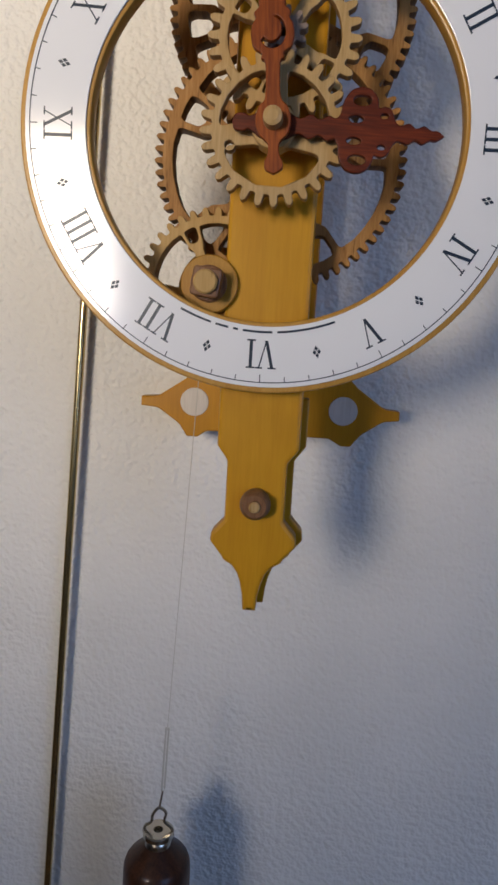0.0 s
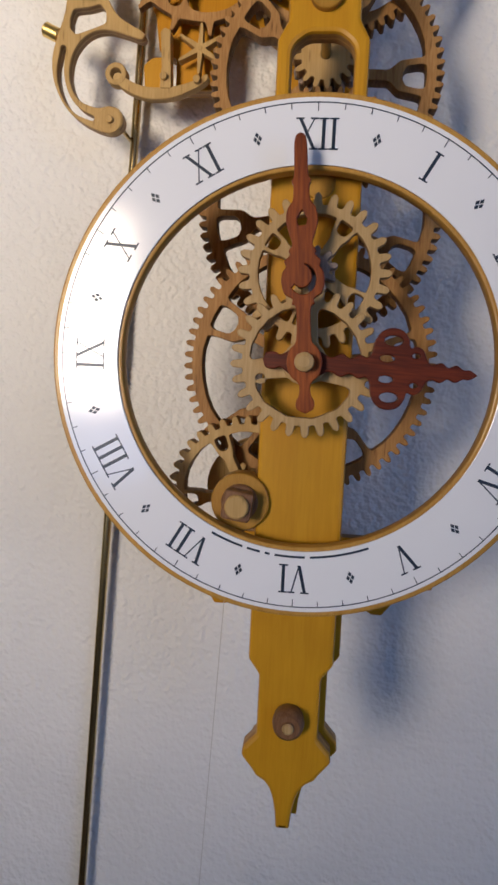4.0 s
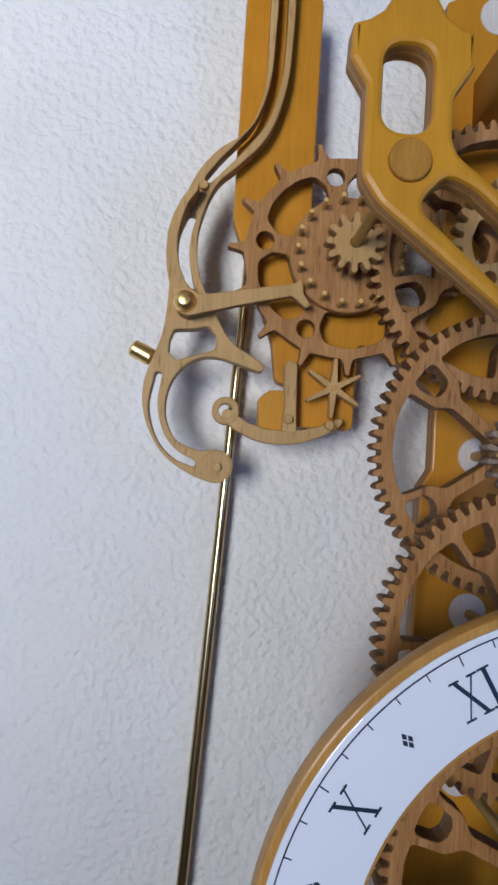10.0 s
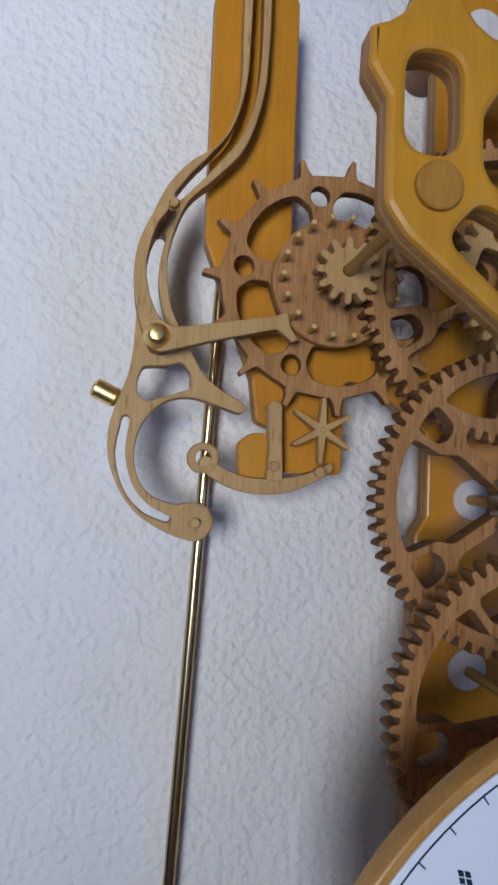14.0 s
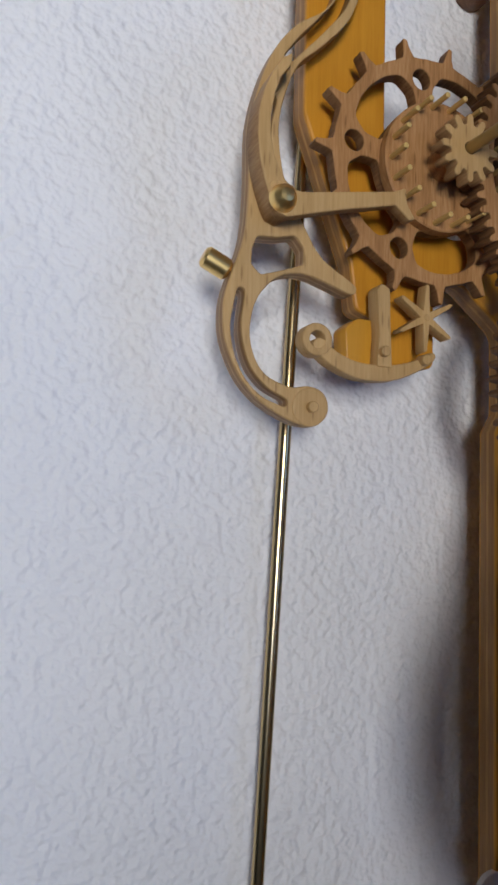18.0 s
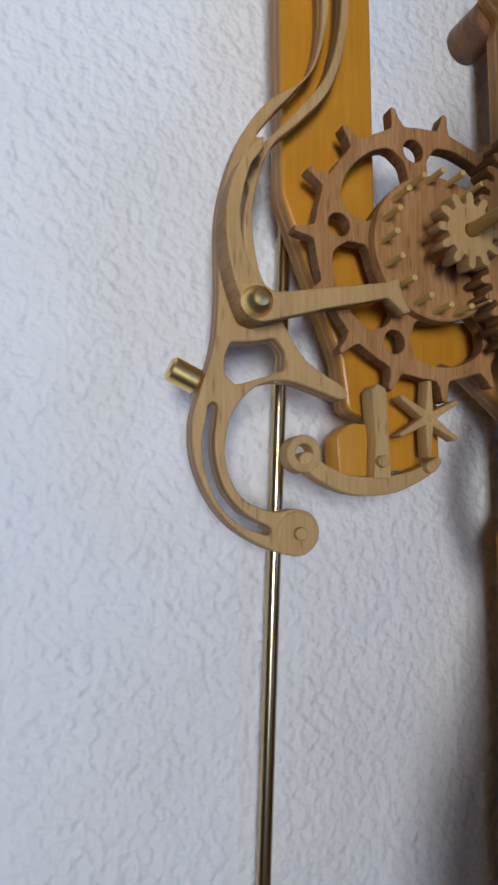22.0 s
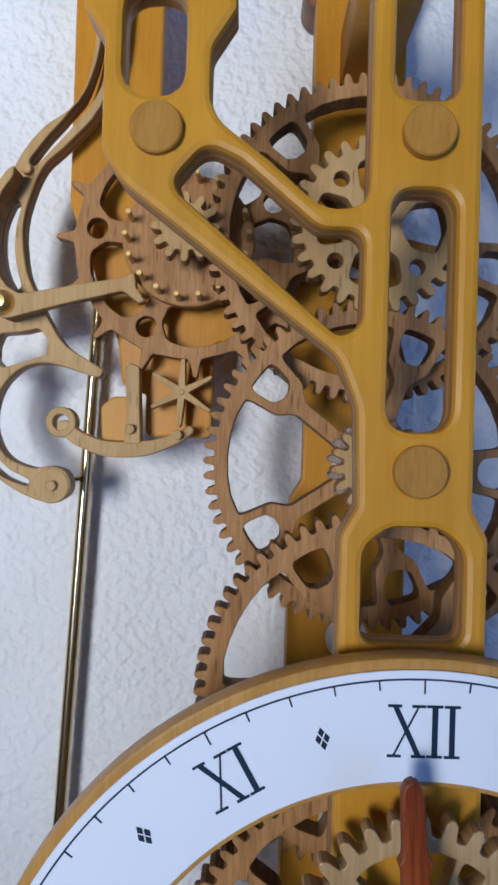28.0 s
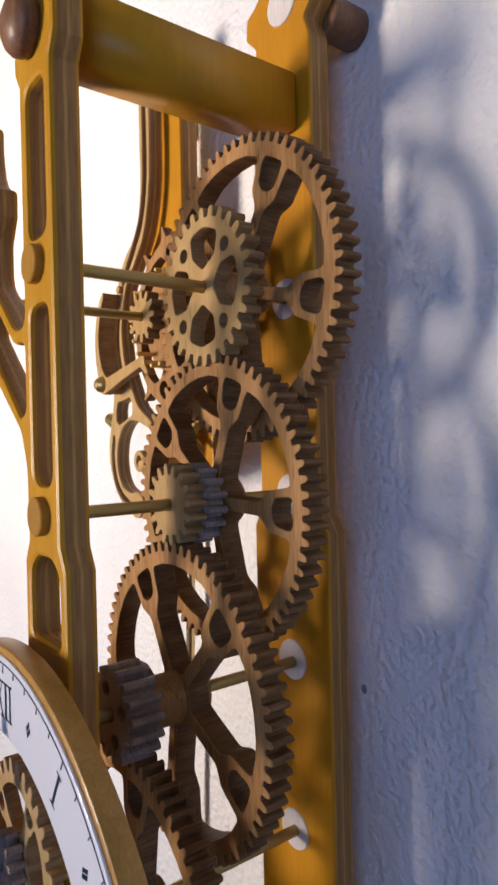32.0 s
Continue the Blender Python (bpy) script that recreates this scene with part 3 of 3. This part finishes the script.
part("top_cap", lathe([(0, 0.004), (0.0012, 0.0078), (0.0032, 0.0108), (0.006, 0.0124), (0.009, 0.0122), (0.0115, 0.0110)], 36), WALNUT, clock, "turned dark wooden cap", (0.001, FRONT - 0.0113, 0.374))
for sx in (-0.018, 0.019):
    part("standoff", lathe([(0, 0.0098), (0.001, 0.0106), (0.023, 0.0106), (0.0245, 0.0098)], 32), WALNUT, clock, "dark wooden spacer against the wall", (sx, -0.0245, 0.423))
bm = bmesh.new()
bmesh.ops.create_cube(bm, size=1, matrix=Matrix.Translation((0.002, (FRONT + BACK) / 2 + 0.0068, 0.377)) @ Matrix.Diagonal((0.025, BACK - FRONT - 0.0145, 0.029, 1)))
bmesh.ops.bevel(bm, geom=bm.edges, offset=0.0015, segments=2, affect="EDGES")
part("top_spacer", bm, PINE, clock, "square yellow spacer bar between the plates")

# dial train and pointers
part("hub", lathe([(0, 0.0095), (0.0006, 0.0100), (0.008, 0.0100)], 28), BLUE_LIT, clock, "round grey-brown wooden hub", (0.002, -0.1775, 0.044))
gear("wheel", 0.002, 0.044, -0.1835, 28, 0.0370, 0.0058, 0.0062, MAPLE, crossings(4, 0.0085, 0.0272, 57, 0.0064, 1.12), 0.0, "pale wooden dial train wheel", 0.003)
gear("pinion", 0.002, 0.044, -0.1905, 10, 0.0112, 0.0042, 0.0066, BLUE_LIT, None, 0.2, "small grey-brown dial train pinion", 0.003)
gear("wheel", 0.0, 0.0, -0.1915, 28, 0.0358, 0.0058, 0.0065, MAPLE, [rounded([(*polar(0.0115, a + 30), 0.003)] + [(*polar(0.0268, a + 10 + (w - 20) * k / 5), 0.004) for k in range(6)] + [(*polar(0.0115, a + w - 30), 0.003), (*polar(0.010, a + w / 2), 0.004)]) for a, w in ((-15, 105), (90, 100), (190, 155))] + [circle(*polar(0.0225, 201), 0.0022, 16)], 0.05, "pale wooden dial train wheel", 0.003)
part("hub", lathe([(0, 0.0100), (0.0006, 0.0105), (0.012, 0.0105)], 28), MAPLE, clock, "round wooden hub", (0, -0.1965, 0))


def hand(name, pts, holes, y, deg, label, mat):
    loop = [(x, z) for x, z in pts] + [(-x, z) for x, z in reversed(pts)]
    me = sawn([[tuple(v) for v in loop]] + holes, 0.0036, 0.0006, mat)
    ob = to_object(name, me, clock, None, label, 24, True)
    ob.matrix_basis = Matrix.Translation((0, y, 0)) @ Matrix.Rotation(radians(deg), 4, "Y")
    return ob


def ellipse(x, z, rx, rz, n=18):
    return [(x + rx * math.cos(2 * math.pi * i / n), z + rz * math.sin(2 * math.pi * i / n)) for i in range(n)]


side = [(0.0001, -0.0235), (0.0038, -0.0215), (0.0042, -0.018), (0.0028, -0.015), (0.0028, -0.010), (0.0066, -0.006), (0.0082, 0), (0.0066, 0.006), (0.0036, 0.010), (0.0034, 0.024), (0.0052, 0.0262), (0.0050, 0.0285),
        (0.0085, 0.0310), (0.0098, 0.0360), (0.0092, 0.0405), (0.0076, 0.0430), (0.0082, 0.0455), (0.0058, 0.0480), (0.0062, 0.0500), (0.0046, 0.0530), (0.0060, 0.058), (0.0072, 0.0630), (0.0064, 0.0685), (0.0040, 0.0720), (0.0036, 0.078),
        (0.0044, 0.0805), (0.0032, 0.0835), (0.0029, 0.096), (0.0020, 0.1000), (0.0001, 0.1012)]
side = [tuple(v) for v in spline(side, 4)]
crescent = [(0.0060 * math.cos(radians(a)), 0.0372 + 0.0068 * math.sin(radians(a))) for a in range(212, 441, 12)]
crescent += [(-0.0005 + 0.0047 * math.cos(radians(a)), 0.0386 + 0.0052 * math.sin(radians(a))) for a in range(432, 221, -14)]
drop = rounded([(0.0002, 0.0678, 0.0004), (0.0024, 0.0640, 0.0012), (0.0017, 0.0612, 0.001), (-0.0015, 0.0610, 0.001), (-0.0022, 0.0638, 0.0012)])
hand("minute_hand", side, [crescent, drop], -0.2045, -4.0, "red-brown wooden minute hand with pierced ornament", PADAUK)
side = [(0.0001, -0.0195), (0.0035, -0.018), (0.0040, -0.014), (0.0030, -0.011), (0.0062, -0.006), (0.0078, 0), (0.0062, 0.006), (0.0038, 0.0105), (0.0036, 0.0130), (0.0054, 0.0170), (0.0036, 0.0212), (0.0055, 0.0252), (0.0046, 0.0285),
        (0.0070, 0.0304), (0.0125, 0.0314), (0.0172, 0.0345), (0.0188, 0.0392), (0.0176, 0.0440), (0.0140, 0.0468), (0.0104, 0.0478), (0.0112, 0.0506), (0.0094, 0.0538), (0.0058, 0.0554), (0.0038, 0.0570), (0.0036, 0.0590), (0.0046, 0.0622),
        (0.0027, 0.0655), (0.0040, 0.0690), (0.0022, 0.0722), (0.0022, 0.0752), (0.0001, 0.0785)]
side = [tuple(v) for v in spline(side, 4)]
hand("hour_hand", side, [ellipse(k * 0.0130, 0.0398, 0.0023, 0.0042) for k in (-1, 1)] + [ellipse(k * 0.0048, 0.0376, 0.0016, 0.0034) for k in (-1, 1)] + [ellipse(k * 0.0068, 0.0505, 0.0011, 0.0018) for k in (-1, 1)],
     -0.1985, 92.0, "dark red wooden hour hand with pierced crown", SHADED_PADAUK)
part("hand_cap", lathe([(0, 0.0025), (0.0008, 0.0043), (0.006, 0.0046), (0.009, 0.0046)], 24), MAPLE, clock, "pale wooden cap on the pointers", (0, -0.2115, 0))

# winding square
board("winding_lobe", [circle(-0.030, -0.072, 0.0150, 48)], FRONT - 0.0035, 0.0145, PLUG, clock, None, "round brown wooden boss")
part("winding_collar", lathe([(0, 0.0085), (0.001, 0.0095), (0.008, 0.0095)], 36), WALNUT, clock, "round dark wooden collar", (-0.030, -0.1765, -0.072))
nut = board("winding_nut", [rounded([(u * 0.0074, v * 0.0074, 0.0024) for u, v in ((-1, -1), (1, -1), (1, 1), (-1, 1))])], -0.1865, 0.0100, WALNUT, clock, None, "square dark wooden winding nut", (-0.030, -0.072), 0.0010)
nut.rotation_euler.y = radians(8)
part("cord_drum", lathe([(0, 0.026), (0.003, 0.026), (0.0035, 0.021), (0.040, 0.021), (0.0405, 0.026), (0.044, 0.026)], 40), BEECH, clock, "wooden cord drum", (-0.030, -0.118, -0.072))
part("winding_tip", lathe([(0, 0.0052), (0.0008, 0.0060), (0.006, 0.0062)], 28), BEECH, clock, "pale round arbor end", (-0.030, -0.1895, -0.072))

# ---- escapement ----
ex, ez = AX["A"]
rim_out = []
for i in range(15):
    a0 = 24 * i + 10
    for da, r in ((-11, 0.0548), (-6, 0.0548), (-3.3, 0.0553), (-1.7, 0.0588), (-1.1, 0.0632), (0.5, 0.0640), (1.0, 0.0632), (2.2, 0.0576), (3.3, 0.0553), (7, 0.0548)):
        rim_out.append(polar(r, a0 + da))
loops = [rim_out]
for k in range(5):
    a = 72 * k + 172
    loops.append(circle(*polar(0.0445, a), 0.0050, 24))
    loops.append(rounded([(*polar(0.0315, a + 9), 0.003), (*polar(0.0400, a + 8), 0.006), (*polar(0.0475, a + 14), 0.006), (*polar(0.0492, a + 25), 0.02), (*polar(0.0495, a + 36), 0.02), (*polar(0.0492, a + 47), 0.02),
                          (*polar(0.0475, a + 58), 0.006), (*polar(0.0400, a + 64), 0.006), (*polar(0.0315, a + 63), 0.003), (*polar(0.0305, a + 50), 0.01), (*polar(0.0305, a + 36), 0.01), (*polar(0.0305, a + 22), 0.01)]))
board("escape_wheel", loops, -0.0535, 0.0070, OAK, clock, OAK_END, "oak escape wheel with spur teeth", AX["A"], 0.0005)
disc = part("pin_disc", lathe([(0, 0.0302), (0.0006, 0.0310), (0.006, 0.0310)], 56), OAK, clock, "oak disc set with brass pins", (ex, -0.0590, ez))
for k in range(18):
    x, z = polar(0.0280, 20 * k + 2)
    rod("pin", (x, -0.0120, z), (x, 0.002, z), 0.0013, PIN, disc, "short brass pin", 10)
part("hub", lathe([(0, 0.0075), (0.0006, 0.008), (0.016, 0.008)], 24), OAK, clock, "round wooden hub", (ex, -0.0730, ez))

LY = -0.0510
LEVER = [(-129.6, 473.0), (-129.6, 437.8), (-129.6, 400.8), (-129.6, 375.1), (-133.7, 354.5), (-140.9, 343.2), (-153.2, 333.9), (-163.5, 320.5), (-170.7, 303.0), (-174.9, 282.5), (-174.9, 256.7), (-175.9, 238.2), (-177.9, 227.9), (-182.1, 215.6), (-185.1, 203.2),
         (-184.1, 188.8), (-177.9, 174.4), (-168.7, 164.1), (-156.3, 156.9), (-145.0, 153.8), (-136.8, 156.9), (-134.7, 163.1), (-137.8, 169.3), (-145.0, 171.3), (-153.2, 170.3), (-164.6, 174.4), (-170.7, 182.6), (-172.8, 194.0), (-169.7, 207.3), (-160.4, 217.6),
         (-148.1, 220.7), (-134.7, 217.6), (-124.4, 214.5), (-121.3, 216.6), (-123.4, 219.7), (-138.8, 228.9), (-147.1, 240.3), (-155.3, 255.7), (-159.4, 266.0), (-161.5, 284.5), (-158.4, 301.0), (-152.2, 315.4), (-140.9, 326.7), (-126.5, 344.2), (-118.3, 370.9), (-116.2, 402.8), (-116.2, 437.8), (-116.2, 473.0)]


def inner_slot(pts):
    return band([(x * M, z * M, w * M) for x, z, w in pts], 6)


lever_out = [tuple(v * M) for v in spline(LEVER, 4, True)]
hole = rounded(mm([(-172.8, 227.9, 3), (-170.7, 234.1, 3), (-160.4, 235.1, 6), (-152.2, 237.2, 3), (-148.1, 232.0, 3), (-148.1, 224.8, 3), (-156.3, 221.7, 8), (-168.7, 217.6, 3), (-172.8, 221.7, 2)]))
lever = board("pallet_lever", [lever_out, hole, inner_slot([(-122.9, 436.0, 5), (-122.9, 402.8, 5.8), (-124.2, 375.1, 5.8), (-130.2, 352.5, 5.8), (-140.2, 338.0, 5.8), (-149.3, 327.2, 5.8), (-157.3, 317.3, 4.4)]),
                               inner_slot([(-165.3, 295.5, 5.2), (-168.0, 286, 6.4), (-168.4, 275, 6.4), (-166.6, 265, 5.8), (-163.6, 257.5, 4.2)]),
                               inner_slot([(-177.4, 209, 3.8), (-179.2, 193, 4.8), (-175.1, 178.0, 4.8), (-166.8, 168.2, 4.6), (-156.5, 163.4, 3.6)])],
              LY, 0.010, BEECH, clock, LEVER_EDGE, "curved beech pallet lever with long slots")
ARM = [(-170.5, 246, 4), (-168, 240.5, 3), (-163, 238.8, 3), (-136.8, 246.4, 4), (-110.0, 253.1, 3), (-102.8, 247.5, 0.5), (-99.7, 248.5, 0.5), (-103.9, 254.7, 2), (-104.9, 261.9, 0.5), (-111.1, 259.3, 2), (-151.2, 251.6, 4), (-158, 250.6, 5),
       (-164, 254, 5), (-172, 253, 3)]
STRIP = [(-161.5, 310.5, 1), (-166, 306.5, 2), (-170.5, 300, 6), (-174.3, 291, 8), (-176.4, 282, 8), (-176.7, 272, 8), (-175.6, 262, 8), (-173.5, 254, 6), (-170.7, 246, 4), (-168.2, 240.8, 3), (-163, 239.1, 3), (-158, 242, 3), (-157, 250, 3), (-161.5, 252, 4),
         (-165.6, 256.5, 5), (-169.0, 264, 6), (-170.9, 273, 8), (-171, 281, 8), (-169.4, 290, 6), (-166.9, 298, 3), (-162.3, 304.5, 2)]
board("locking_arm", [rounded(mm(ARM))], LY - 0.0138, 0.0062, BEECH, clock, BEECH_END, "straight beech arm with a forked tip")
board("locking_strip", [rounded(mm(STRIP))], LY - 0.0134, 0.0132, BEECH, clock, BEECH_END, "curved beech strip along the lever's outer edge")
board("lever_pad", [circle(-0.144, 0.162, 0.0086, 32)], LY - 0.0005, 0.0075, BEECH, clock, None, "round beech pad at the lever's end")
for x, z in ((-0.1600, 0.3125), (-0.1435, 0.162), (-0.107, 0.190), (-0.0845, 0.188)):
    part("peg", lathe([(0, 0.0020), (0.0004, 0.0025), (0.006, 0.0025)], 16), BEECH, clock, "small wooden peg", (x, LY - 0.0032, z))
part("pivot_cap", lathe([(-0.0052, 0.0008), (-0.0049, 0.0028), (-0.0030, 0.0050), (0, 0.0060), (0.001, 0.0060)], 28), BRASS, clock, "domed polished brass cap", (-0.1652, LY - 0.0140, 0.2460))
rod("crutch_pin", (-0.1415, LY + 0.004, 0.1635), (-0.1415, -0.006, 0.1635), 0.0015, ROD, clock, "thin brass crutch pin reaching back", 12)
rod("balance_weight", (-0.1815, LY + 0.005, 0.2185), (-0.1930, LY + 0.005, 0.2238), 0.0048, BRASS, clock, "small brass balance cylinder", 24)

SY = -0.0505
board("detent_lever", [inner_slot([(-139, 190, 7), (-131, 184.5, 7), (-119, 180.5, 7.5), (-104, 180.5, 7.5), (-92, 183.5, 6), (-82, 188, 4.5), (-79, 190.5, 4)])],
      SY, 0.008, BEECH, clock, None, "curved beech detent lever")
board("detent_ring", [circle(-0.1405, 0.1925, 0.0074, 32), circle(-0.1405, 0.1925, 0.0038, 24)], SY - 0.0004, 0.0085, BEECH, clock, None, "beech ring with a round hole")
board("detent_post", [rounded(mm([(-110, 183, 1), (-102, 183, 1), (-103, 205, 2), (-103.5, 220, 2), (-108, 222, 2), (-110.5, 219, 2), (-109, 198, 2)]))], SY - 0.0008, 0.009, BEECH, clock, None, "upright beech post")
board("stop_block", [rounded(mm([(-122, 184, 2), (-106, 184, 2), (-106, 206, 2), (-117, 206, 6), (-123, 201, 4)]))], SY + 0.0062, 0.012, PINE, clock, None, "small rounded yellow block")
star = []
for k in range(6):
    a = 60 * k + 28
    star += [polar(0.0036, a - 30), (polar(0.0158, a - 3.4)), polar(0.0166, a), polar(0.0158, a + 3.4)]
board("star_wheel", [star], SY - 0.001, 0.007, BEECH, clock, None, "six-pointed beech star wheel", (-0.0832, 0.2085), 0.0004)
part("star_pin", lathe([(0, 0.0012), (0.0004, 0.0016), (0.016, 0.0016)], 14), BEECH, clock, "small wooden pin", (-0.0832, SY - 0.0015, 0.2085))

# ---- pendulum and weight ----
pend = empty("pendulum", (-0.1255, -0.012, Z0 + 0.42), label="long thin brass pendulum rod hanging behind the clock", category="pendulum")
rod("pendulum_rod", (0, 0, 0), (-0.0520, 0, -1.16), 0.0031, ROD, pend, "thin polished brass rod")

part("suspension_block", lathe([(-0.006, 0.0042), (-0.005, 0.0052), (0.010, 0.0052), (0.012, 0.004)], 24, "Z"), BRASS, pend, "turned brass suspension ferrule")

weight = empty("clock_weight", (-0.0595, -0.09, Z0 - 0.4575), label="dark wooden clock weight with plated collar on a thin cord", category="weight")
part("body", lathe([(-0.20, 0.018), (-0.195, 0.022), (-0.06, 0.0245), (-0.030, 0.0246), (-0.0255, 0.0242), (-0.0225, 0.0232), (-0.0200, 0.0215), (-0.0095, 0.0092), (-0.0085, 0.0085)], 48, "Z"), ROSEWOOD, weight, "dark turned wooden body")
part("collar", lathe([(-0.0105, 0.0085), (-0.0100, 0.0097), (-0.0065, 0.0097), (-0.0050, 0.0090), (-0.0028, 0.0114), (0.0, 0.0114), (0.001, 0.0105), (0.001, 0.0035), (-0.004, 0.0035)], 40, "Z"), STEEL, weight, "bright plated metal collar")
bail = bpy.data.curves.new("bail", "CURVE")
bail.dimensions, bail.bevel_depth, bail.bevel_resolution = "3D", 0.0011, 3
pts = spline([(-0.0108, 0, -0.002), (-0.0098, 0, 0.003), (-0.0055, 0, 0.007), (-0.0045, 0, 0.013), (0, 0, 0.0185), (0.0050, 0, 0.015), (0.0042, 0, 0.008), (0.0095, 0, 0.003), (0.0108, 0, -0.003)], 6)
sp = bail.splines.new("POLY")
sp.points.add(len(pts) - 1)
sp.points.foreach_set("co", [v for p in pts for v in (*p, 1)])
tmp = bpy.data.objects.new("bail", bail)
scene.collection.objects.link(tmp)
me = bpy.data.meshes.new_from_object(tmp.evaluated_get(bpy.context.evaluated_depsgraph_get()))
bpy.data.objects.remove(tmp)
to_object("bail", me, weight, STEEL, "bent plated wire bail")
rod("cord_end", (0.0, 0, 0.0185), (0.002, 0, 0.032), 0.0008, STEEL, weight, "small wire hook", 10)
rod("cord_strand", (0.0012, 0, 0.032), (0.0026, 0, 0.082), 0.0007, CORD, weight, "pale doubled cord strand", 10)
rod("cord_strand", (0.0032, 0, 0.034), (0.0046, 0, 0.082), 0.0007, CORD, weight, "pale doubled cord strand", 10)
rod("cord", (0.0035, 0, 0.08), (0.016, 0, 0.37), 0.00025, CORD, weight, "thin cord", 8)


# ---- small marks on the wall ----
for x, z, r in ((0.0155, 1.569, 0.0026), (-0.002, 1.566, 0.0015)):
    bm = lathe([(-0.0004, r * 0.5), (-0.0002, r), (0.001, r)], 9)
    ob = part("wall_chip", bm, CHIP, bpy.data.objects["wall_north"], "small dark chip in the plaster", (x, 0, z))
    ob.scale = (0.8, 1, 1)
